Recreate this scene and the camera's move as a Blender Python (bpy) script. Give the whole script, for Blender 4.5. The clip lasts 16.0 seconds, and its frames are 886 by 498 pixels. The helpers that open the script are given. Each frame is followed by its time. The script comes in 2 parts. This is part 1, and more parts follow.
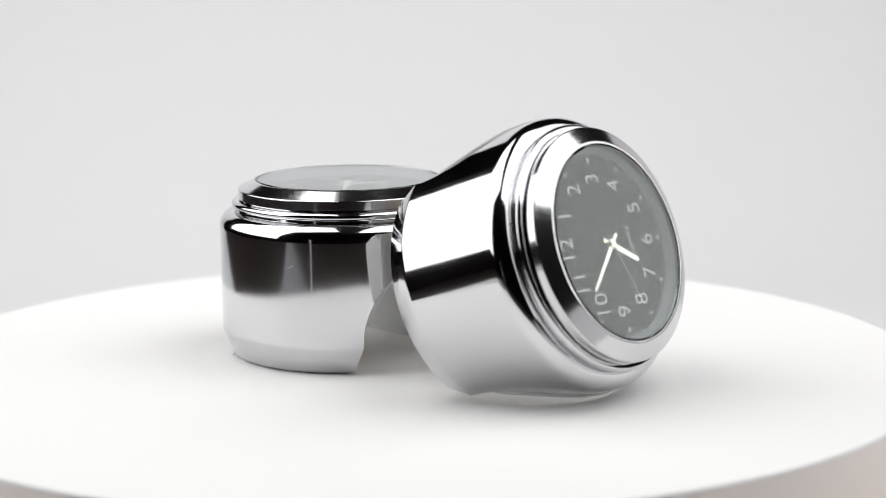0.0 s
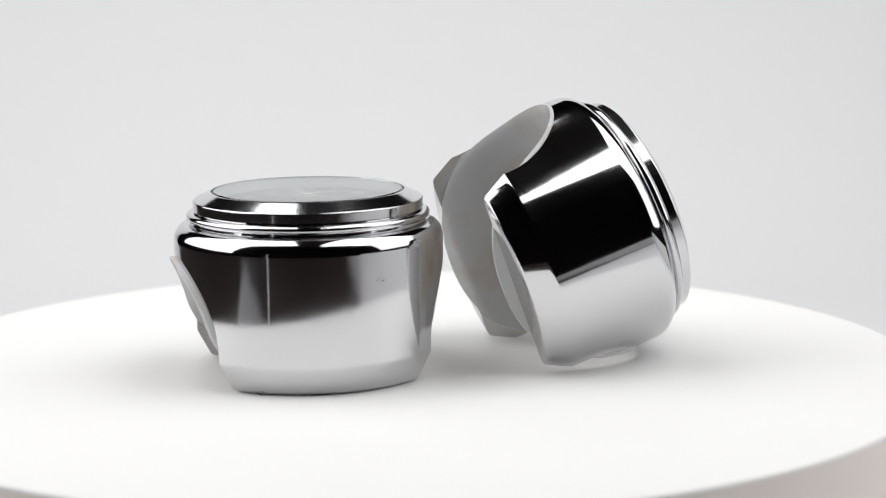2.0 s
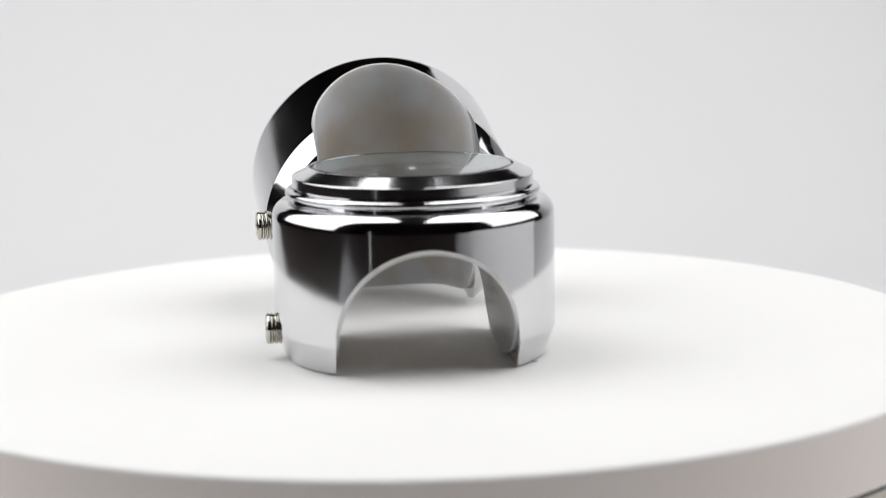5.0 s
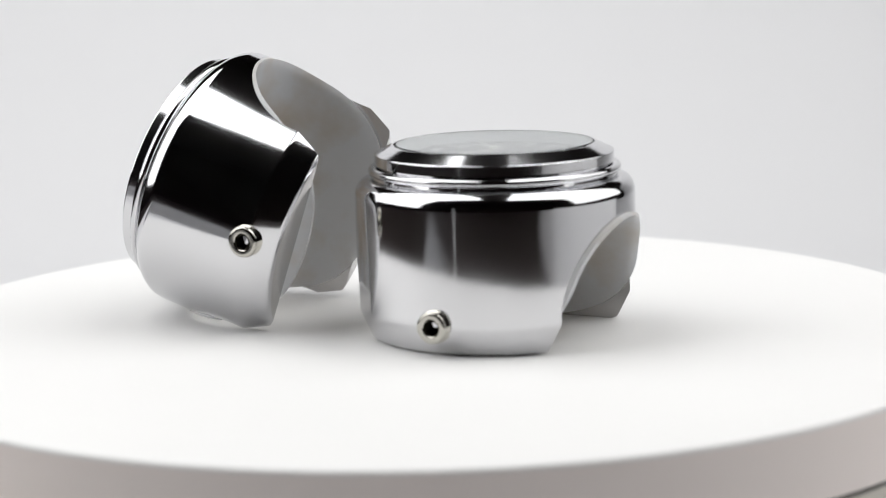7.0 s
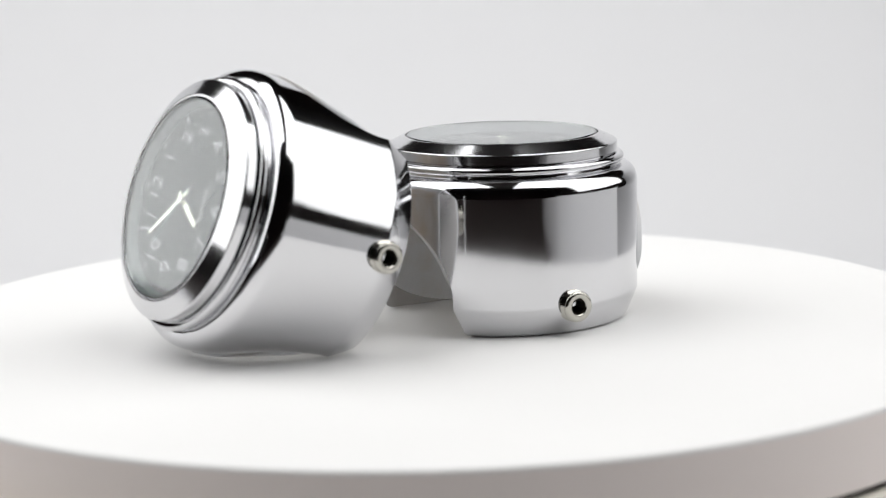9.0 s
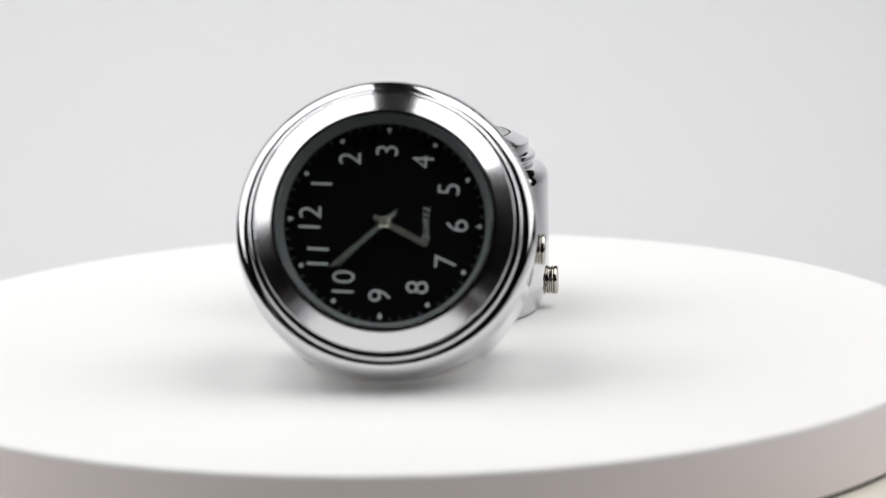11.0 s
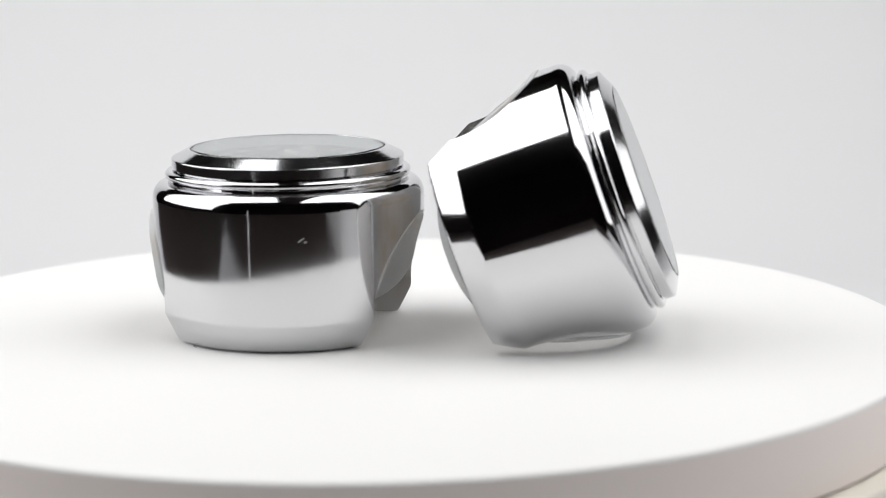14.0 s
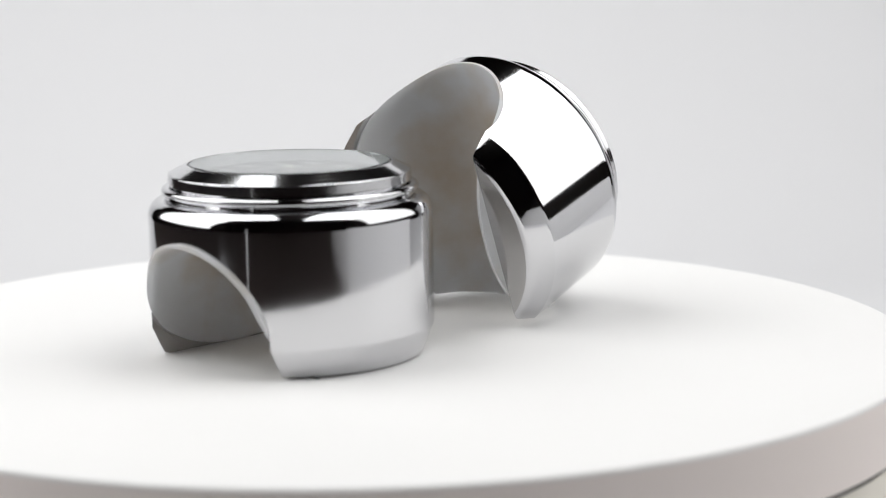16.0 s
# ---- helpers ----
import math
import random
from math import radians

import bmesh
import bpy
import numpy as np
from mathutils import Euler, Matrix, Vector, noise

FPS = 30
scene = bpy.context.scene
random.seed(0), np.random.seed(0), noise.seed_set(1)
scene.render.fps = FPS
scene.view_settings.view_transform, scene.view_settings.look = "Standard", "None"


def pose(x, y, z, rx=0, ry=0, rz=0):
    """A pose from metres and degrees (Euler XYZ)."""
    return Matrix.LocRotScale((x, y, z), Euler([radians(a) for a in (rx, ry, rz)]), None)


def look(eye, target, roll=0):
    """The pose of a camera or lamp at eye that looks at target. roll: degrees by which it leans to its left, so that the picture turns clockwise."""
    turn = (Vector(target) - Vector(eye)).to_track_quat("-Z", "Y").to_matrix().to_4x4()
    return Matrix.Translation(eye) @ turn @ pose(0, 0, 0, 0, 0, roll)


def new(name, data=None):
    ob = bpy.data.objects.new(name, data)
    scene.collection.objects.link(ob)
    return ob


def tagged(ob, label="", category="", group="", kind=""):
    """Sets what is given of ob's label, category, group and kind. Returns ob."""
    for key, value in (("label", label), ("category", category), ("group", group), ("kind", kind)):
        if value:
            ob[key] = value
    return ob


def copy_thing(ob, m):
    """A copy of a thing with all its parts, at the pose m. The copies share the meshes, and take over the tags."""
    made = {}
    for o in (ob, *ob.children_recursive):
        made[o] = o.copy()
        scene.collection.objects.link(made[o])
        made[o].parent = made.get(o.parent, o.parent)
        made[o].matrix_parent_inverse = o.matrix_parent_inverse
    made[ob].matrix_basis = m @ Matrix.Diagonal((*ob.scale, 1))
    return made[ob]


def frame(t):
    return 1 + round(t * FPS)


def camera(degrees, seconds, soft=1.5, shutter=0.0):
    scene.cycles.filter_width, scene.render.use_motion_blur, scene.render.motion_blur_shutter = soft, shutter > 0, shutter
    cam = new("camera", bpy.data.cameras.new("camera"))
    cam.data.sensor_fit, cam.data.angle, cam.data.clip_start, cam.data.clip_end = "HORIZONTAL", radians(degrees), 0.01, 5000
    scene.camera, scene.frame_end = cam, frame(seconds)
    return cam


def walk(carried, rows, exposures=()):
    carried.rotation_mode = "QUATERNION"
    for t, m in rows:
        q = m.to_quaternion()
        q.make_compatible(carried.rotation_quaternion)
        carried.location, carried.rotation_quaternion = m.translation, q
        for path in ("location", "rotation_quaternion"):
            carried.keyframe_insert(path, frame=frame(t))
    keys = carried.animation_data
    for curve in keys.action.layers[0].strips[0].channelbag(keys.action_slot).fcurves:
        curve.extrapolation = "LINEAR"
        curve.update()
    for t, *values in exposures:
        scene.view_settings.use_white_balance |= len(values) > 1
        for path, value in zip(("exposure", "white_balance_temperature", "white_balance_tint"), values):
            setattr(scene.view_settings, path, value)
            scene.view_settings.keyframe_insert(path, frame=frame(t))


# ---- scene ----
cam = camera(23.40, 16.0, 0.9)
cam.data.dof.use_dof, cam.data.dof.focus_distance, cam.data.dof.aperture_fstop = True, 0.312, 22
# seconds, eye's y and z in metres, tilt, turn and lean in degrees; unevenness of the platter's turn
PATH = (
    (0.0, -0.3120, 0.0714, 80.135, -0.363, -0.817, 0.46),
    (0.5, -0.3119, 0.0707, 80.529, -0.433, -0.862, -0.16),
    (1.0, -0.3118, 0.0701, 80.495, -0.417, -0.906, 0.02),
    (1.5, -0.3117, 0.0694, 80.493, -0.459, -0.951, -0.13),
    (2.0, -0.3115, 0.0687, 80.520, -0.695, -0.996, 0.42),
    (2.5, -0.3114, 0.0681, 80.355, -0.867, -1.040, 0.34),
    (3.0, -0.3113, 0.0674, 80.319, -1.037, -1.085, 0.98),
    (3.5, -0.3112, 0.0667, 80.350, -1.015, -1.129, 0.26),
    (4.0, -0.3111, 0.0661, 80.264, -0.990, -1.174, -0.24),
    (6.3, -0.3036, 0.0649, 80.020, -1.599, -1.185, -0.10),
    (6.5, -0.3030, 0.0648, 79.977, -1.545, -1.186, -0.39),
    (7.0, -0.3014, 0.0646, 79.817, -1.430, -1.188, 0.09),
    (7.5, -0.2998, 0.0644, 79.589, -1.423, -1.191, -0.24),
    (8.0, -0.2981, 0.0641, 79.691, -1.291, -1.193, -0.91),
    (8.2, -0.2984, 0.0642, 79.806, -1.215, -1.173, -0.79),
    (10.3, -0.3006, 0.0651, 79.892, -0.850, -0.967, -0.76),
    (10.5, -0.3008, 0.0651, 79.999, -0.849, -0.948, -0.22),
    (11.0, -0.3013, 0.0653, 79.940, -0.858, -0.899, -0.41),
    (11.5, -0.3019, 0.0656, 79.763, -0.779, -0.850, -1.02),
    (12.0, -0.3024, 0.0658, 79.761, -0.906, -0.801, 0.05),
    (12.5, -0.3025, 0.0655, 79.804, -0.899, -0.851, -0.52),
    (13.0, -0.3026, 0.0652, 79.807, -0.855, -0.902, 1.11),
    (13.5, -0.3027, 0.0650, 79.949, -0.912, -0.953, 1.73),
    (14.0, -0.3028, 0.0647, 80.052, -1.123, -1.004, 0.21),
    (14.5, -0.3028, 0.0645, 80.080, -1.274, -1.055, -0.64),
    (15.0, -0.3029, 0.0642, 80.043, -1.472, -1.106, -0.04),
    (15.5, -0.3030, 0.0639, 80.405, -1.643, -1.157, 0.26),
    (16.0, -0.3031, 0.0637, 80.294, -1.879, -1.208, 0.56),
)
walk(cam, [(t, pose(0, y, z, tilt, 0, turn) @ pose(0, 0, 0, 0, 0, lean)) for t, y, z, tilt, turn, lean, _ in PATH])

# ---- world and lights ----
world = bpy.data.worlds.new("studio_air")
scene.world = world
world.use_nodes = True
world.node_tree.nodes["Background"].inputs[0].default_value = (0.9, 0.92, 1.0, 1)
world.node_tree.nodes["Background"].inputs[1].default_value = 0.02


def softbox(name, m, sx, sy, watts, colour=(1, 1, 1)):
    data = bpy.data.lights.new(name, "AREA")
    data.shape, data.size, data.size_y, data.energy, data.color = "RECTANGLE", sx, sy, watts, colour
    ob = new(name, data)
    ob.matrix_world = m
    return ob


softbox("left_ceiling_softbox", look((-0.26, 0.06, 0.50), (-0.26, 0.06, 0)), 0.40, 0.52, 1.84)
softbox("right_ceiling_softbox", look((0.2675, -0.025, 0.50), (0.2675, -0.025, 0)), 0.395, 0.54, 1.90)
softbox("left_softbox", look((-0.46, 0.055, 0.28), (0, 0.055, 0.20)), 0.59, 0.43, 1.72)
softbox("right_softbox", look((0.46, 0.01, 0.29), (0, 0.01, 0.195)), 0.52, 0.44, 1.20)
# added fill with no known source, only to brighten the backdrop paper
softbox("backdrop_fill", look((0.03, 0.34, 0.46), (0.03, 0.72, 0.22)), 1.1, 0.14, 1.18)


# ---- materials ----
def material(name, base, rough=0.5, metal=0.0, grain=0.0, scale=200.0, bump=0.0, stain=0.0, spec=0.5):
    """A principled surface with variation at two scales and fine relief."""
    mat = bpy.data.materials.new(name)
    mat.use_nodes = True
    nt = mat.node_tree
    b = nt.nodes["Principled BSDF"]
    b.inputs["Base Color"].default_value = (*base, 1)
    b.inputs["Roughness"].default_value = rough
    b.inputs["Metallic"].default_value = metal
    b.inputs["Specular IOR Level"].default_value = spec
    tc = nt.nodes.new("ShaderNodeTexCoord")
    fine = nt.nodes.new("ShaderNodeTexNoise")
    fine.inputs["Scale"].default_value, fine.inputs["Detail"].default_value = scale, 4
    broad = nt.nodes.new("ShaderNodeTexNoise")
    broad.inputs["Scale"].default_value, broad.inputs["Detail"].default_value = scale / 12, 3
    for n in (fine, broad):
        nt.links.new(tc.outputs["Object"], n.inputs["Vector"])
    if stain:
        ramp = nt.nodes.new("ShaderNodeMapRange")
        ramp.inputs["To Min"].default_value, ramp.inputs["To Max"].default_value = 1 - stain, 1 + stain * 0.4
        nt.links.new(broad.outputs["Fac"], ramp.inputs["Value"])
        mul = nt.nodes.new("ShaderNodeVectorMath")
        mul.operation = "SCALE"
        mul.inputs[0].default_value = base
        nt.links.new(ramp.outputs[0], mul.inputs["Scale"])
        nt.links.new(mul.outputs[0], b.inputs["Base Color"])
    if grain:
        mix = nt.nodes.new("ShaderNodeMath")
        mix.operation = "ADD"
        nt.links.new(fine.outputs["Fac"], mix.inputs[0])
        nt.links.new(broad.outputs["Fac"], mix.inputs[1])
        ramp = nt.nodes.new("ShaderNodeMapRange")
        ramp.inputs["From Min"].default_value, ramp.inputs["From Max"].default_value = 0.6, 1.4
        ramp.inputs["To Min"].default_value, ramp.inputs["To Max"].default_value = max(0.005, rough - grain), rough + grain
        nt.links.new(mix.outputs[0], ramp.inputs["Value"])
        nt.links.new(ramp.outputs[0], b.inputs["Roughness"])
    if bump:
        bn = nt.nodes.new("ShaderNodeBump")
        bn.inputs["Strength"].default_value, bn.inputs["Distance"].default_value = bump, 0.0002
        nt.links.new(fine.outputs["Fac"], bn.inputs["Height"])
        nt.links.new(bn.outputs[0], b.inputs["Normal"])
    return mat


CHROME = material("polished_chrome", (0.67, 0.67, 0.685), 0.125, 1.0, 0.02, 110, 0.04)
TURNED = material("turned_chrome", (0.67, 0.67, 0.685), 0.085, 1.0, 0.035, 140, 0.05, 0.03)
SATIN = material("satin_cast_zinc", (0.58, 0.57, 0.565), 0.2, 0.92, 0.04, 260, 0.03, 0.05)
GREY = material("grey_ring_paint", (0.13, 0.14, 0.14), 0.5, 0.2, 0.08, 900, 0.03, 0.1, 0.3)
CARD = material("grey_card", (0.36, 0.36, 0.37), 0.8, 0.0, 0.05, 60, 0.02, 0.08, 0.2)
STEEL = material("bright_screw_steel", (0.50, 0.485, 0.44), 0.16, 1.0, 0.05, 900)
SOCKET = material("dark_socket", (0.018, 0.016, 0.011), 0.8, 0.0, 0.1, 900, 0.0, 0.1, 0.05)
DIAL = material("black_dial_paint", (0.002, 0.002, 0.0023), 0.85, 0.0, 0.05, 1500, 0.03, 0.1, 0.03)
FAINT = material("faint_grey_dial_print", (0.11, 0.11, 0.115), 0.55, 0.0, 0.05, 2000, 0.0, 0.05)
PRINT = material("white_dial_print", (0.43, 0.43, 0.435), 0.55, 0.0, 0.05, 2000, 0.0, 0.05)
LUME = material("pale_gilt_hands", (0.90, 0.87, 0.74), 0.22, 0.97, 0.05, 2000, 0.0, 0.06)
TEAL = material("pale_second_hand", (0.30, 0.38, 0.39), 0.3, 0.6, 0.05, 2000)
TABLE = material("matte_white_laminate", (0.86, 0.855, 0.845), 0.62, 0.0, 0.06, 240, 0.04, 0.025, 0.3)
EDGE = material("off_white_edge", (0.88, 0.805, 0.765), 0.55, 0.0, 0.06, 260, 0.04, 0.03, 0.3)
RIM = material("white_plastic_rim", (0.84, 0.80, 0.71), 0.5, 0.0, 0.06, 260, 0.04, 0.05)
GAP_SHADE = material("gap_shade_colour", (0.05, 0.045, 0.04), 0.7, 0.0, 0.05, 200)
PAPER = material("light_grey_backdrop_paper", (0.80, 0.80, 0.81), 0.85, 0.0, 0.05, 60, 0.02, 0.015, 0.2)
BOARD = material("white_foam_board", (0.80, 0.80, 0.80), 0.8, 0.0, 0.05, 60, 0.02, 0.03, 0.2)
DESK = material("dark_desk_top", (0.075, 0.056, 0.052), 0.6, 0.0, 0.1, 30, 0.05, 0.3)
WALLS = material("dark_room_paint", (0.045, 0.028, 0.026), 0.9, 0.0, 0.05, 4, 0.0, 0.2)
HAIR = material("dark_fibre", (0.03, 0.025, 0.03), 0.6, 0.0, 0.05, 2000)


def clear_glass():
    mat = bpy.data.materials.new("clock_glass")
    mat.use_nodes = True
    b = mat.node_tree.nodes["Principled BSDF"]
    b.inputs["Base Color"].default_value = (0.93, 0.985, 0.975, 1)
    b.inputs["Roughness"].default_value = 0.0
    b.inputs["IOR"].default_value = 1.5
    b.inputs["Transmission Weight"].default_value = 1.0
    return mat


GLASS = clear_glass()


def milky_pad():
    """Soft translucent plastic, mottled, darker and browner towards its middle."""
    mat = bpy.data.materials.new("milky_pad")
    mat.use_nodes = True
    nt = mat.node_tree
    b = nt.nodes["Principled BSDF"]
    b.inputs["Roughness"].default_value = 0.32
    tc = nt.nodes.new("ShaderNodeTexCoord")
    broad = nt.nodes.new("ShaderNodeTexNoise")
    broad.inputs["Scale"].default_value, broad.inputs["Detail"].default_value = 130, 4
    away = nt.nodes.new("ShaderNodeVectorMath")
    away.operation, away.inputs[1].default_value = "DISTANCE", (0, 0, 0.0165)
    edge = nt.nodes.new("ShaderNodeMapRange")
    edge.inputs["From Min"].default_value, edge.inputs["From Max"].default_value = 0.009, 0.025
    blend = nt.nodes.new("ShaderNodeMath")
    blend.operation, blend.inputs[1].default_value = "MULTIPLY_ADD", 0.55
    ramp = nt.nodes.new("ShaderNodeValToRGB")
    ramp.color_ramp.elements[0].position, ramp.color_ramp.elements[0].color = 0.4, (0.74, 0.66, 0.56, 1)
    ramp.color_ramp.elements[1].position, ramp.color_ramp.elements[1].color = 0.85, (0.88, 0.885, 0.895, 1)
    thin = nt.nodes.new("ShaderNodeBsdfTranslucent")
    mix = nt.nodes.new("ShaderNodeMixShader")
    mix.inputs[0].default_value = 0.45
    out = nt.nodes["Material Output"]
    nt.links.new(tc.outputs["Object"], broad.inputs["Vector"])
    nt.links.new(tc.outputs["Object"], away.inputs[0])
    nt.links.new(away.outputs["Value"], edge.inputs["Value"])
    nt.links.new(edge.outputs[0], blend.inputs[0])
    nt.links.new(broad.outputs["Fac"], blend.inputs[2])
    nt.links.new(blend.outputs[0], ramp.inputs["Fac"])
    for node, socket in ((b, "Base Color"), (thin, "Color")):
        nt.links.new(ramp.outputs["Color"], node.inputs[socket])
    nt.links.new(b.outputs[0], mix.inputs[1])
    nt.links.new(thin.outputs[0], mix.inputs[2])
    nt.links.new(mix.outputs[0], out.inputs["Surface"])
    return mat


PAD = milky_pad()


# ---- mesh helpers ----
def mesh_object(name, mesh, mat=None, parent=None, label="", angle=32):
    if mat:
        mesh.materials.clear()
        mesh.materials.append(mat)
    for p in mesh.polygons:
        p.use_smooth = True
    mesh.set_sharp_from_angle(angle=radians(angle))
    ob = new(name, mesh)
    if parent:
        ob.parent = parent
    if label:
        tagged(ob, label)
    return ob


def part(name, bm, mat, parent, label="", angle=32):
    mesh = bpy.data.meshes.new(name)
    bmesh.ops.recalc_face_normals(bm, faces=bm.faces)
    bm.to_mesh(mesh)
    bm.free()
    return mesh_object(name, mesh, mat, parent, label, angle)


def lathe(profile, segs=160, closed=False):
    """A bmesh turned round z from (radius, height) pairs; a radius of 0 closes the end."""
    bm = bmesh.new()
    rings = []
    for r, z in profile:
        if r == 0:
            rings.append([bm.verts.new((0, 0, z))])
        else:
            rings.append([bm.verts.new((r * math.cos(2 * math.pi * i / segs), r * math.sin(2 * math.pi * i / segs), z)) for i in range(segs)])
    pairs = list(zip(rings, rings[1:])) + ([(rings[-1], rings[0])] if closed else [])
    for a, b in pairs:
        for i in range(segs):
            j = (i + 1) % segs
            if len(a) == 1:
                bm.faces.new((a[0], b[i], b[j]))
            elif len(b) == 1:
                bm.faces.new((a[i], a[j], b[0]))
            else:
                bm.faces.new((a[i], a[j], b[j], b[i]))
    bmesh.ops.recalc_face_normals(bm, faces=bm.faces)
    return bm


def arc(cx, cz, r, a0, a1, n):
    """Points of a rounded edge in a turned profile."""
    return [(cx + r * math.cos(radians(a0 + (a1 - a0) * i / n)), cz + r * math.sin(radians(a0 + (a1 - a0) * i / n))) for i in range(n + 1)]


def box(bm, sx, sy, sz, m=Matrix(), bevel=0.0):
    r = bmesh.ops.create_cube(bm, size=1, matrix=m @ Matrix.Diagonal((sx, sy, sz, 1)))
    if bevel:
        es = list({e for v in r["verts"] for e in v.link_edges})
        bmesh.ops.bevel(bm, geom=es, offset=bevel, segments=2, affect="EDGES", profile=0.5)


# ---- the clock ----
mm = 0.001
BODY_R, FOOT_R = 19.5 * mm, 17.92 * mm
SADDLE_Z, MOUTH, RISE = 5.0 * mm, 12.25 * mm, 12.5 * mm
QUARTER = 19.44 * mm  # along the arch from its crown to the springing


def arch_point(d, inset):
    """The point (y, z) at d metres along the arch from its crown, inset from the wall; past the springing it runs straight down."""
    q = min(abs(d) / QUARTER, 1) * math.pi / 2
    side = 1 if d >= 0 else -1
    return side * (MOUTH - inset) * math.sin(q), SADDLE_Z + (RISE - inset) * math.cos(q) - max(0.0, abs(d) - QUARTER)


def saddle_cutter():
    """The bar saddle: a straight arch along x, with upright legs."""
    bm = bmesh.new()
    m, half = 64, 24 * mm
    ring = [(MOUTH, -3 * mm)] + [(MOUTH * math.cos(math.pi * k / m), SADDLE_Z + RISE * math.sin(math.pi * k / m)) for k in range(m + 1)] + [(-MOUTH, -3 * mm)]
    a, b = [[bm.verts.new((x, y, z)) for y, z in ring] for x in (-half, half)]
    for k in range(len(a)):
        n = (k + 1) % len(a)
        bm.faces.new((a[k], a[n], b[n], b[k]))
    bm.faces.new(a)
    bm.faces.new(b[::-1])
    bmesh.ops.recalc_face_normals(bm, faces=bm.faces)
    return bm


def saddle_pad(parent, bend, reach, proud, shift):
    """A thin milky pad bent into the saddle, trimmed a little proud of both mouths, with rounded ends that begin at bend and close at reach."""
    bm = bmesh.new()
    n, m = 88, 16
    top, under = [], []
    for sheet_rows, inset in ((top, 0.03 * mm), (under, 0.5 * mm)):
        for i in range(n + 1):
            d = reach * math.sin(math.pi / 2 * (2 * i / n - 1)) * 0.9995
            y, z = arch_point(d, inset)
            w = math.sqrt((BODY_R + proud) ** 2 - y * y)
            if abs(d) > bend:
                w *= (1 - ((abs(d) - bend) / (reach - bend)) ** 2.2) ** (1 / 2.2)
            sheet_rows.append([bm.verts.new((w * (2 * j / m - 1) + shift, y, z)) for j in range(m + 1)])
    for rows in (top, under):
        for a, b in zip(rows, rows[1:]):
            for j in range(m):
                bm.faces.new((a[j], a[j + 1], b[j + 1], b[j]))
    loops = [[r[0] for r in rows] + rows[-1][1:] + [r[-1] for r in rows[-2::-1]] + rows[0][-2:0:-1] for rows in (top, under)]
    for k in range(len(loops[0])):
        q = (k + 1) % len(loops[0])
        bm.faces.new((loops[0][k], loops[0][q], loops[1][q], loops[1][k]))
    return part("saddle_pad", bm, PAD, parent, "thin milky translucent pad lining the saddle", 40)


def scratch(parent):
    """A small bright nick in the plating."""
    for a, z, length, lean in ((109.6, 16.0, 1.0, 32), (111.4, 15.75, 0.5, 20)):
        bm = bmesh.new()
        r = BODY_R + 0.01 * mm
        box(bm, length * mm, 0.03 * mm, 0.16 * mm, pose(r * math.cos(radians(a)), r * math.sin(radians(a)), z * mm, 0, 0, a + 90) @ pose(0, 0, 0, 0, -lean, 0))
        part("scratch", bm, PRINT, parent, "small pale scratch in the plating")


def clock_shell():
    """The turned body with the saddle cut through its foot: the plated outside, and the bare inside."""
    side = [(BODY_R, 4.2 * mm + (19.5 * mm - 4.2 * mm) * i / 6) for i in range(7)]
    profile = [(0, 0), (FOOT_R - 0.6 * mm, 0), (FOOT_R - 0.15 * mm, 0.16 * mm), (FOOT_R, 0.26 * mm), (FOOT_R + 0.1 * (BODY_R - FOOT_R), 0.5 * mm), (BODY_R - 0.1 * (BODY_R - FOOT_R), 3.7 * mm), (BODY_R - 0.02 * mm, 4.02 * mm)] + side
    profile += [(17.6 * mm + 1.9 * mm * math.cos(radians(q)), 19.6 * mm + 2.35 * mm * math.sin(radians(q))) for q in range(0, 79, 6)]
    profile += [(17.6 * mm, 22.0 * mm), (17.05 * mm, 22.08 * mm), (17.0 * mm, 22.4 * mm)]
    profile += arc(17.0 * mm, 23.0 * mm, 0.6 * mm, -62, 90, 10)
    profile += [(16.2 * mm, 23.62 * mm), (0, 23.62 * mm)]
    shell, cutter = bpy.data.meshes.new("shell"), bpy.data.meshes.new("cutter")
    bm = lathe(profile, 240)
    for f in bm.faces:
        f.material_index = 1 if f.calc_center_median().z < 0.05 * mm else 0
    bm.to_mesh(shell)
    bm.free()
    bm = saddle_cutter()
    for f in bm.faces:
        f.material_index = 1
    bm.to_mesh(cutter)
    bm.free()
    for me in (shell, cutter):
        me.materials.append(TURNED)
        me.materials.append(SATIN)
    a, b = new("shell", shell), new("cutter", cutter)
    mod = a.modifiers.new("saddle", "BOOLEAN")
    mod.operation, mod.object, mod.solver = "DIFFERENCE", b, "EXACT"
    cut = bpy.data.meshes.new_from_object(a.evaluated_get(bpy.context.evaluated_depsgraph_get()))
    for ob in (a, b):
        bpy.data.objects.remove(ob)
    pieces = []
    for keep in (0, 1):
        bm = bmesh.new()
        bm.from_mesh(cut)
        bmesh.ops.delete(bm, geom=[f for f in bm.faces if f.material_index != keep], context="FACES")
        for f in bm.faces:
            f.material_index = 0
        me = bpy.data.meshes.new("piece")
        bm.to_mesh(me)
        bm.free()
        pieces.append(me)
    return pieces, 23.62 * mm


def turned_normals(mesh):
    """Exact normals on the straight side of the turned body, so that the plating reflects without facets."""
    vals = [n.vector.copy() for n in mesh.corner_normals]
    for p in mesh.polygons:
        z = [mesh.vertices[v].co.z for v in p.vertices]
        if min(z) > 4.1 * mm and abs(p.normal.z) < 0.02:
            for li in p.loop_indices:
                c = mesh.vertices[mesh.loops[li].vertex_index].co
                vals[li] = Vector((c.x, c.y, 0)).normalized()
    mesh.normals_split_custom_set(vals)


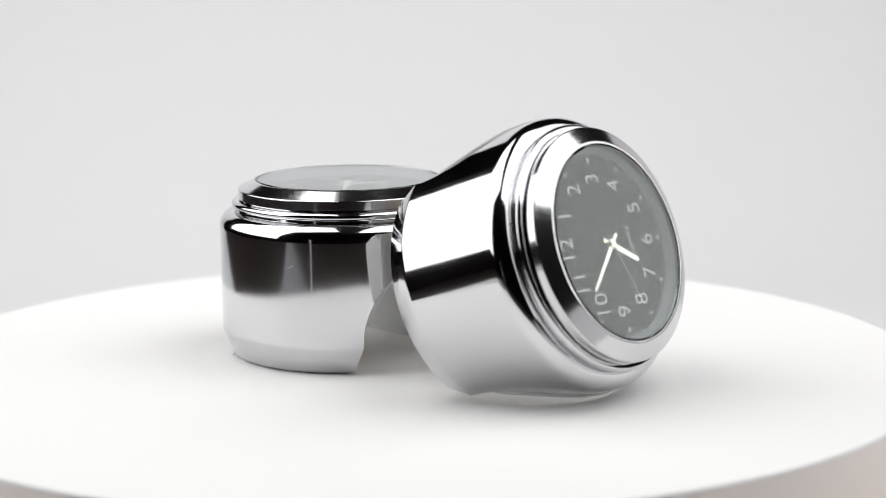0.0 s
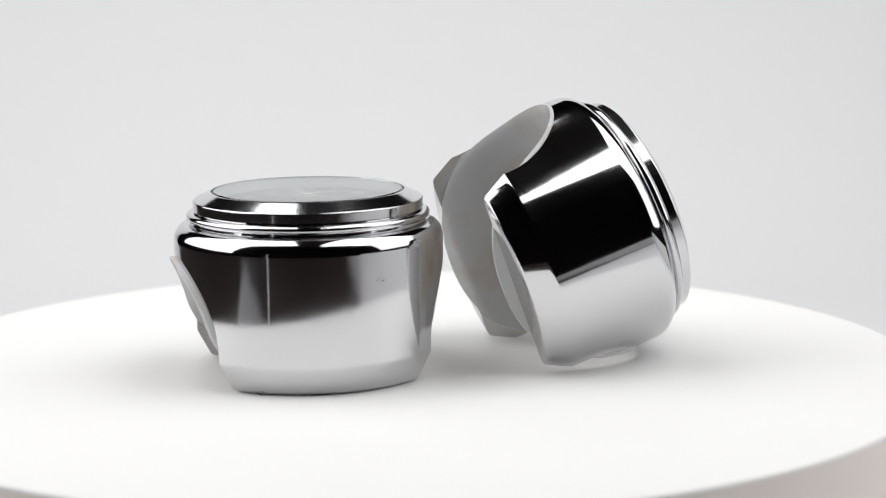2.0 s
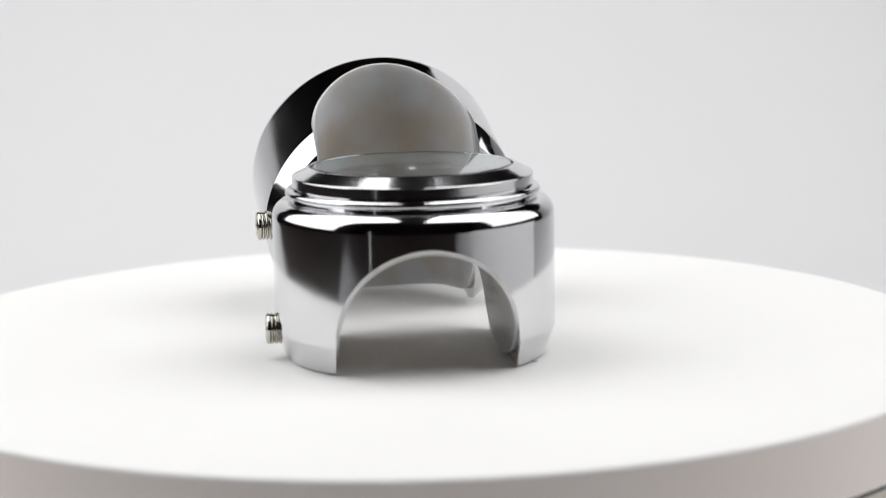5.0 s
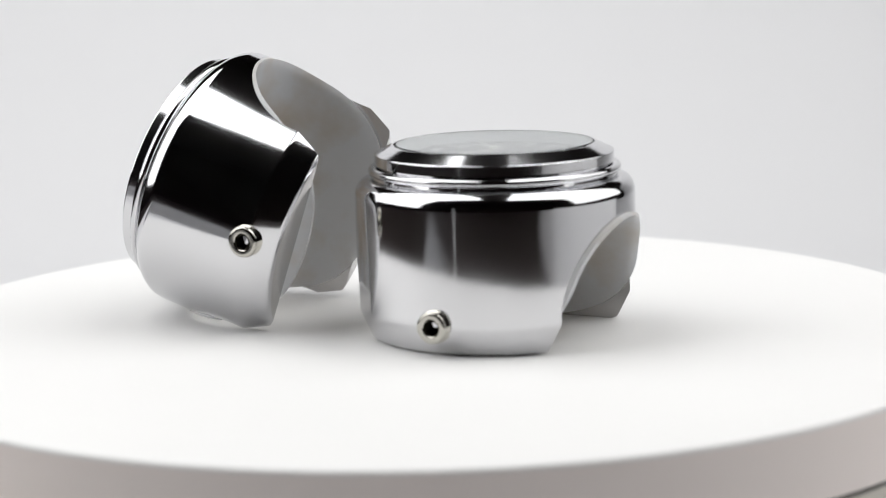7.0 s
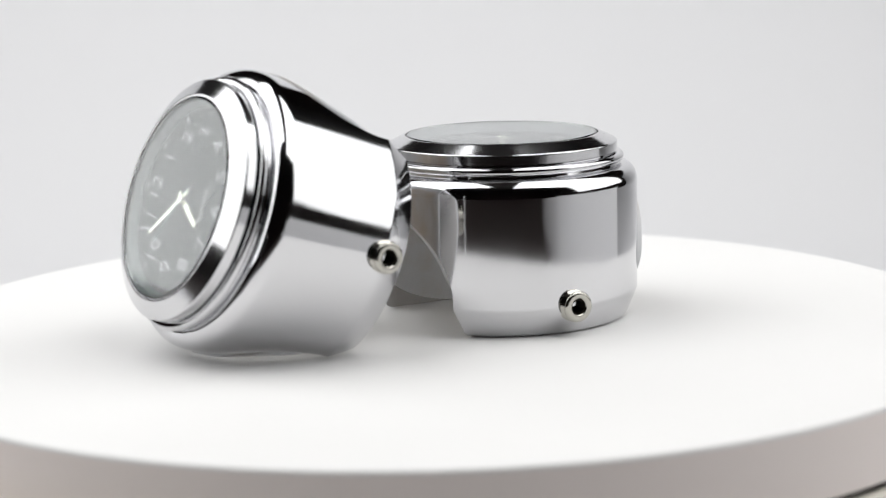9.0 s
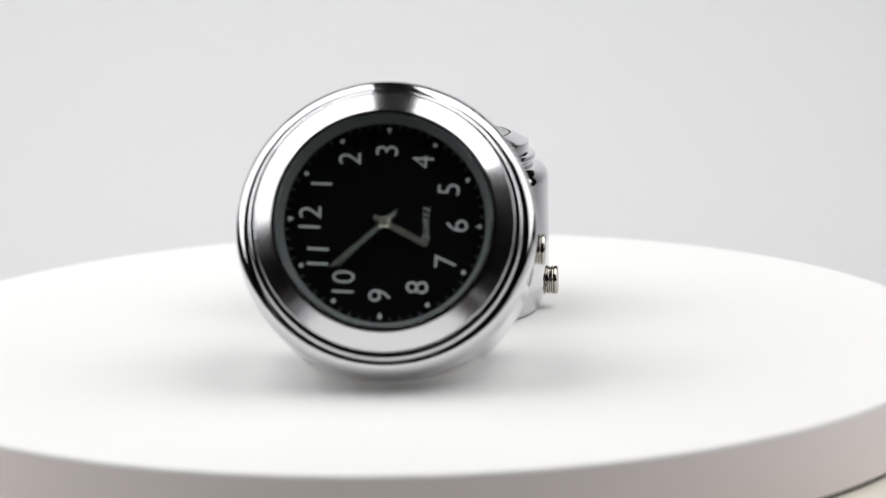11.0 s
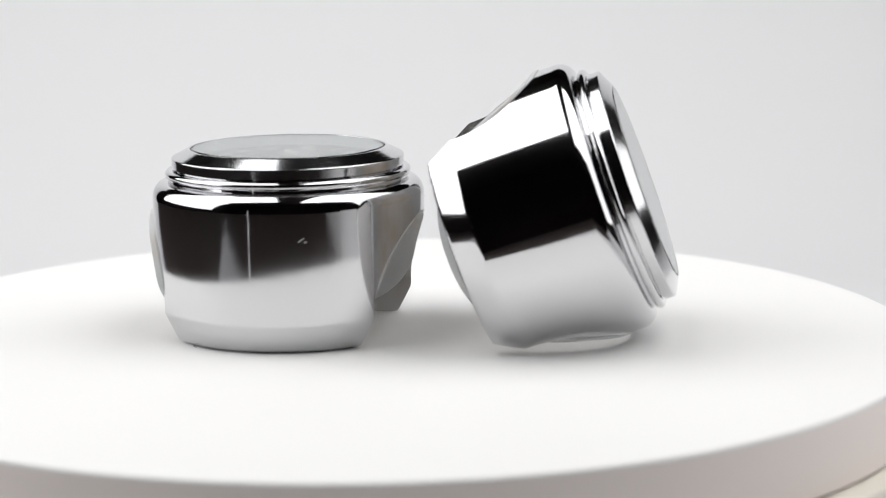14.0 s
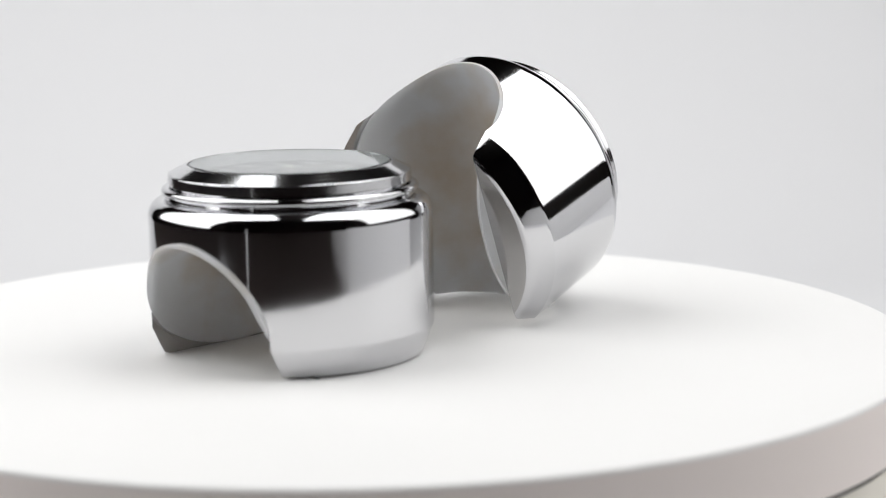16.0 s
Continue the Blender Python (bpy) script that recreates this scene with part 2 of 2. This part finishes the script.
def lettering(text, size, m, depth=0.06 * mm):
    cu = bpy.data.curves.new("lettering", "FONT")
    cu.body, cu.size, cu.align_x, cu.align_y, cu.extrude = text, size, "CENTER", "CENTER", depth / 2
    cu.offset = -0.011 * size
    ob = new("lettering", cu)
    bpy.context.view_layer.update()
    me = bpy.data.meshes.new_from_object(ob.evaluated_get(bpy.context.evaluated_depsgraph_get()))
    bpy.data.objects.remove(ob)
    me.transform(m)
    return me


def hand(length, tail, w0, w1, thick):
    """A clock hand along +y from the hub, tapered from w0 to w1."""
    bm = bmesh.new()
    pts = [(-w0 * 0.4, -tail), (w0 * 0.4, -tail), (w0 * 0.5, 0), (w0 * 0.5, length * 0.25), (w1 * 0.5, length * 0.95), (0, length), (-w1 * 0.5, length * 0.95), (-w0 * 0.5, length * 0.25), (-w0 * 0.5, 0)]
    f = bm.faces.new([bm.verts.new((x, y, 0)) for x, y in pts])
    r = bmesh.ops.extrude_face_region(bm, geom=[f])
    bmesh.ops.translate(bm, verts=[v for v in r["geom"] if isinstance(v, bmesh.types.BMVert)], vec=(0, 0, thick))
    return bm


TWELVE = 87.98       # angle of the dial's twelve from local x, degrees
DIAL_Z, GLASS_Z, GLASS_R = 24.01 * mm, 26.53 * mm, 13.85 * mm
BEZEL_R, BEZEL_Z = 16.63 * mm, 25.36 * mm
NUMERAL_R = 9.37 * mm
SECOND_AT_START = 41.2


def dial_pose(z, turn=0):
    """A pose on the dial whose y points to the twelve, turned clockwise by so many degrees."""
    return pose(0, 0, z, 0, 0, TWELVE - 90 - turn)


def handlebar_clock():
    root = new("handlebar_clock")
    (outside, inside), zb = clock_shell()
    mesh_object("body", outside, TURNED, root, "polished chrome turned body")
    turned_normals(outside)
    mesh_object("saddle", inside, SATIN, root, "bare satin grey metal saddle and foot", 30)
    ring = [(BEZEL_R - 2.8 * mm, zb), (BEZEL_R - 0.6 * mm, zb), (BEZEL_R - 0.6 * mm, zb + 0.2 * mm), (BEZEL_R - 0.1 * mm, zb + 0.22 * mm), (BEZEL_R, zb + 0.3 * mm), (BEZEL_R, zb + 0.7 * mm)]
    ring += [(BEZEL_R, BEZEL_Z - 0.32 * mm)] + arc(BEZEL_R - 0.26 * mm, BEZEL_Z - 0.26 * mm, 0.26 * mm, 0, 62, 6) 
    a, b = (BEZEL_R - 0.26 * mm, BEZEL_Z + 0.02 * mm), (GLASS_R + 0.35 * mm, GLASS_Z - 0.07 * mm)
    ring += [(a[0] + (b[0] - a[0]) * q, a[1] + (b[1] - a[1]) * q) for q in (0, 0.06, 0.5, 0.94)]
    ring += [(GLASS_R + 0.35 * mm, GLASS_Z - 0.07 * mm), (GLASS_R + 0.12 * mm, GLASS_Z - 0.09 * mm), (GLASS_R + 0.06 * mm, GLASS_Z - 0.3 * mm), (GLASS_R + 0.05 * mm, DIAL_Z - 0.6 * mm), (BEZEL_R - 2.8 * mm, DIAL_Z - 0.6 * mm)]
    part("bezel", lathe(ring, 200, True), CHROME, root, "stepped chrome bezel")
    t = min(1.1 * mm, GLASS_Z - DIAL_Z - 0.9 * mm)
    gl = [(0, GLASS_Z - t), (GLASS_R, GLASS_Z - t), (GLASS_R, GLASS_Z - 0.25 * mm), (GLASS_R - 0.25 * mm, GLASS_Z), (0, GLASS_Z)]
    glass = part("glass", lathe(gl, 160), GLASS, root, "clear flat glass with bevelled edge", 20)
    glass.visible_shadow = False
    inner = [(GLASS_R - 1.0 * mm, DIAL_Z + 0.02 * mm), (GLASS_R - 0.02 * mm, DIAL_Z + 0.02 * mm), (GLASS_R - 0.02 * mm, GLASS_Z - t - 0.03 * mm), (GLASS_R - 0.2 * mm, GLASS_Z - t - 0.03 * mm)]
    part("chapter_ring", lathe(inner, 160, True), GREY, root, "thin satin grey ring round the dial")
    dial = part("dial", lathe([(0, DIAL_Z - 0.5 * mm), (GLASS_R, DIAL_Z - 0.5 * mm), (GLASS_R, DIAL_Z), (0, DIAL_Z)], 120), DIAL, root, "black dial")
    for k in range(1, 13):
        a = radians(TWELVE - 30 * k)
        m = pose(NUMERAL_R * math.cos(a), NUMERAL_R * math.sin(a), DIAL_Z + 0.03 * mm, 0, 0, TWELVE - 90)
        mesh_object("numeral", lettering(str(k), 4.1 * mm, m @ Matrix.Diagonal((0.92, 1, 1, 1))), PRINT, dial, "white printed numeral " + str(k))
        bm = bmesh.new()
        r = 11.9 * mm
        dot = [(-0.34, 0.4), (0.34, 0.4), (0, -0.42)] if k % 3 == 0 else [(0.3 * math.cos(q * math.pi / 4), 0.3 * math.sin(q * math.pi / 4)) for q in range(8)]
        f = bm.faces.new([bm.verts.new((x * mm, y * mm, 0)) for x, y in dot])
        e = bmesh.ops.extrude_face_region(bm, geom=[f])
        bmesh.ops.translate(bm, verts=[v for v in e["geom"] if isinstance(v, bmesh.types.BMVert)], vec=(0, 0, 0.05 * mm))
        bm.transform(pose(r * math.cos(a), r * math.sin(a), DIAL_Z + 0.005 * mm, 0, 0, TWELVE - 90 - 30 * k))
        part("hour_mark", bm, PRINT, dial)
    for k in range(60):
        if k % 5:
            bm = bmesh.new()
            a = radians(TWELVE - 6 * k)
            box(bm, 0.5 * mm, 0.09 * mm, 0.04 * mm, pose(12.45 * mm * math.cos(a), 12.45 * mm * math.sin(a), DIAL_Z + 0.02 * mm, 0, 0, TWELVE - 6 * k))
            part("minute_mark", bm, FAINT, dial)
    mesh_object("word", lettering("QUARTZ", 1.15 * mm, dial_pose(DIAL_Z + 0.03 * mm) @ pose(0, -5.3 * mm, 0)), PRINT, dial, "small white word QUARTZ")
    for name, length, tail, w0, w1, z, at, mat in (("hour_hand", 6.3, 1.6, 0.85, 0.75, 0.35, 206.0, LUME), ("minute_hand", 9.0, 1.9, 0.7, 0.5, 0.6, 317.0, LUME)):
        bm = hand(length * mm, tail * mm, w0 * mm, w1 * mm, 0.12 * mm)
        bm.transform(dial_pose(DIAL_Z + z * mm, at))
        part(name, bm, mat, root, "ivory painted hand")
    sec = part("second_hand", hand(8.2 * mm, 2.2 * mm, 0.14 * mm, 0.08 * mm, 0.06 * mm), TEAL, root, "thin blue-grey second hand")
    sec.matrix_basis = dial_pose(DIAL_Z + 0.82 * mm, SECOND_AT_START * 6)
    part("hub", lathe([(0, DIAL_Z), (0.75 * mm, DIAL_Z), (0.75 * mm, DIAL_Z + 0.85 * mm), (0.6 * mm, DIAL_Z + 0.98 * mm), (0, DIAL_Z + 1.0 * mm)], 24), LUME, root, "small hub of the hands")
    # set screw: threaded shank, domed ring end and hexagon socket
    out = 20.8 * mm
    scr = [(0, 0)]
    z = 0
    while z < 4.2:
        scr += [(1.78 * mm, z * mm), (2.0 * mm, (z + 0.22) * mm), (1.78 * mm, (z + 0.44) * mm)]
        z += 0.5
    end = z * mm
    scr += [(1.9 * mm, end)] + arc(1.55 * mm, end + 0.05 * mm, 0.4 * mm, 0, 90, 5) + [(1.12 * mm, end + 0.4 * mm), (1.02 * mm, end + 0.3 * mm), (1.02 * mm, end - 1.2 * mm), (0, end - 1.2 * mm)]
    m = pose(0, -(out - 1.12 * (end + 0.4 * mm)), 4.2 * mm, 90, 0, 0) @ Matrix.Scale(1.12, 4)
    bm = lathe(scr, 48)
    bm.transform(m)
    screw = part("set_screw", bm, STEEL, root, "bright steel hexagon socket set screw")
    bm = bmesh.new()
    for i in range(6):
        a = math.pi / 3 * i
        box(bm, 0.16 * mm, 1.05 * mm, 1.4 * mm, pose(0, 0, 0, 0, 0, math.degrees(a)) @ pose(0.92 * mm, 0, end - 0.45 * mm))
    bmesh.ops.create_circle(bm, cap_ends=True, radius=1.0 * mm, segments=6, matrix=Matrix.Translation((0, 0, end - 1.1 * mm)))
    bm.transform(m)
    part("socket", bm, SOCKET, screw, "dark hexagon socket")
    return root


# ---- the set ----
def turntable():
    R = 77.81 * mm
    root = new("turntable")
    c = pose(-1.33 * mm, 4.35 * mm, 0)
    top = [(0, 0)] + [(R * q, 0) for q in (0.3, 0.6, 0.85)] + arc(R - 0.5 * mm, -0.5 * mm, 0.5 * mm, 90, 0, 6)
    top += [(R, -0.55 * mm), (R - 2 * mm, -0.55 * mm), (0, -0.55 * mm)]
    bm = lathe(top, 256)
    bm.transform(c)
    part("platter", bm, TABLE, root, "matte white platter with rounded rim")
    bm = lathe([(R - 2 * mm, -0.57 * mm), (R - 0.02 * mm, -0.57 * mm), (R - 0.02 * mm, -5 * mm), (R - 0.02 * mm, -9.2 * mm), (R - 0.15 * mm, -9.3 * mm), (R - 6 * mm, -9.3 * mm), (R - 6 * mm, -7.0 * mm), (R - 2 * mm, -7.0 * mm)], 256, True)
    bm.transform(c)
    part("edge_band", bm, EDGE, root, "warm off-white edge band")
    # the seam's shade put in as a solid dark-coloured ring, set back from the rim
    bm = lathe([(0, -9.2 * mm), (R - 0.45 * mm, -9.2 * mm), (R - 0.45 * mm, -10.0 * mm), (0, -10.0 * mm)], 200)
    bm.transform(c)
    part("gap_shade_ring", bm, GAP_SHADE, root, "dark ring standing in for the shade in the gap under the platter")
    tagged(root, "round matte white rotating display turntable", "turntable")
    return root


def turntable_base():
    R = 77.81 * mm
    b = [(0, -10.05 * mm), (R + 0.1 * mm, -10.05 * mm)] + arc(R + 0.1 * mm, -10.45 * mm, 0.4 * mm, 90, 0, 4) + [(R + 0.6 * mm, -88 * mm), (R - 1 * mm, -90 * mm), (0, -90 * mm)]
    ob = part("turntable_base", lathe(b, 200), RIM, None)
    return tagged(ob, "pale beige plastic base under the turntable platter", "turntable base", "", "structure")


def sheet(name, pts, x0, x1, thick, mat, label, category):
    """A sheet bent along (y, z) pairs, with thickness."""
    bm = bmesh.new()
    under = [(y + thick * 0.7, z - thick) for y, z in pts]
    loops = [[bm.verts.new((x, y, z)) for y, z in list(pts) + under[::-1]] for x in (x0, x1)]
    n = len(loops[0])
    for i in range(n):
        j = (i + 1) % n
        bm.faces.new((loops[0][i], loops[0][j], loops[1][j], loops[1][i]))
    for lp in loops:
        for i in range(n // 2 - 1):
            bm.faces.new((lp[i], lp[i + 1], lp[n - 2 - i], lp[n - 1 - i]))
    return tagged(part(name, bm, mat, None, "", 60), label, category, "", "structure")


DESK_Z = -0.090
sweep = [(-0.36 + 0.05 * i, DESK_Z + 0.002) for i in range(17)] + [(0.50 + 0.12 * math.sin(radians(a)), DESK_Z + 0.122 - 0.12 * math.cos(radians(a))) for a in range(0, 91, 6)] + [(0.62, 0.17), (0.62, 0.32)]
sheet("backdrop", sweep, -0.46, 0.85, 0.001, PAPER, "plain light grey paper sweep behind the turntable", "backdrop")
bm = bmesh.new()
box(bm, 1.9, 1.5, 0.03, pose(0, 0.02, DESK_Z - 0.015), 0.003)
tagged(part("desk", bm, DESK, None), "dark brown desk top under the turntable", "desk", "", "structure")
bm = bmesh.new()
box(bm, 4.0, 4.0, 2.6, pose(0, 0, 0.55))
tagged(part("wall_room", bm, WALLS, None), "dark unlit studio room walls", "wall", "", "structure")
def board(x, outline, mat, label):
    """A 5 mm board in the plane of x, from the (y, z) corners of its outline."""
    bm = bmesh.new()
    f = bm.faces.new([bm.verts.new((x - 0.0025, y, z)) for y, z in outline])
    r = bmesh.ops.extrude_face_region(bm, geom=[f])
    bmesh.ops.translate(bm, verts=[v for v in r["geom"] if isinstance(v, bmesh.types.BMVert)], vec=(0.005, 0, 0))
    bmesh.ops.bevel(bm, geom=list(bm.edges), offset=0.0006, segments=2, affect="EDGES", profile=0.5)
    tagged(part("reflector_board", bm, mat, None), label, "reflector board")


board(0.36, [(-0.60, DESK_Z), (0.12, DESK_Z), (0.12, 0.0), (-0.36, 0.0), (-0.39, -0.044), (-0.48, -0.060)], BOARD, "white foam reflector board standing on the desk")
board(-0.30, [(-0.44, DESK_Z), (-0.01, DESK_Z), (-0.21, -0.042), (-0.235, -0.042)], CARD, "grey triangular card standing on the desk")

bm = bmesh.new()
for z0, z1, r in ((DESK_Z, DESK_Z + 0.004, 0.035), (DESK_Z + 0.004, DESK_Z + 0.16, 0.0028), (DESK_Z + 0.16, DESK_Z + 0.175, 0.006)):
    bmesh.ops.create_cone(bm, cap_ends=True, segments=32, radius1=r, radius2=r * 0.92, depth=z1 - z0, matrix=Matrix.Translation((-0.215, -0.33, (z0 + z1) / 2)))
tagged(part("lamp_stand", bm, BOARD, None), "thin white lamp stand on a round foot on the desk", "lamp stand")


def fibre():
    """A stray dark hair at the upright clock's foot."""
    bm = bmesh.new()
    pts = [Vector((-14.55, 27.0, 0.06)), Vector((-14.35, 27.2, 0.08)), Vector((-14.15, 27.45, 0.14)), Vector((-13.85, 27.55, 0.2)), Vector((-13.7, 27.7, 0.3))]
    rings = [[bm.verts.new((p + Vector((0, 0.045 * math.cos(q * math.pi / 3), 0.045 * math.sin(q * math.pi / 3)))) * mm) for q in range(6)] for p in pts]
    for a, b in zip(rings, rings[1:]):
        for i in range(6):
            bm.faces.new((a[i], a[(i + 1) % 6], b[(i + 1) % 6], b[i]))
    bm.faces.new(rings[0])
    bm.faces.new(rings[-1])
    return tagged(part("fibre", bm, HAIR, None), "tiny stray dark fibre lying at the clock's foot", "fibre")


platter = turntable()
hair = fibre()
turntable_base()
upright = handlebar_clock()
tagged(upright, "upright chrome motorcycle handlebar clock, glass facing up", "clock", "handlebar clocks")
leaning = copy_thing(upright, Matrix())
tagged(leaning, "chrome handlebar clock lying tilted, black dial facing outward", "clock")
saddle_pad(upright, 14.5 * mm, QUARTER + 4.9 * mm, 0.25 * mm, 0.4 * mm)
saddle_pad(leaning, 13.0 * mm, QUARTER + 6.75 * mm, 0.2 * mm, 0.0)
scratch(upright)


def turned(t):
    """The turn of the platter, with its slight wobble, at t seconds."""
    return pose(0, 0, 0, 0, 0, (t - 11.1) * 27.9393 + float(np.interp(t, [r[0] for r in PATH], [r[6] for r in PATH]))) @ pose(0, 0, 0, 0.283) @ pose(0, 0, 0, 0, -0.139)


UPRIGHT = pose(0.33 * mm, 16.41 * mm, 0.05 * mm, 0, 0, 86.45)
LEANING = pose(-1.82 * mm, -9.91 * mm, 13.22 * mm, 3.65, -70.44, 87.04)


def motions():
    times = sorted({i * 0.25 for i in range(65)} | {r[0] for r in PATH})
    for ob in (platter, hair):
        walk(ob, [(t, turned(t)) for t in times])
    for clock, rest in ((upright, UPRIGHT), (leaning, LEANING)):
        walk(clock, [(t, turned(t) @ rest) for t in times])
        sec = next(o for o in clock.children if o.name.startswith("second_hand"))
        walk(sec, [(t, dial_pose(DIAL_Z + 0.82 * mm, (SECOND_AT_START + t) * 6)) for t in [i * 0.5 for i in range(33)]])


motions()
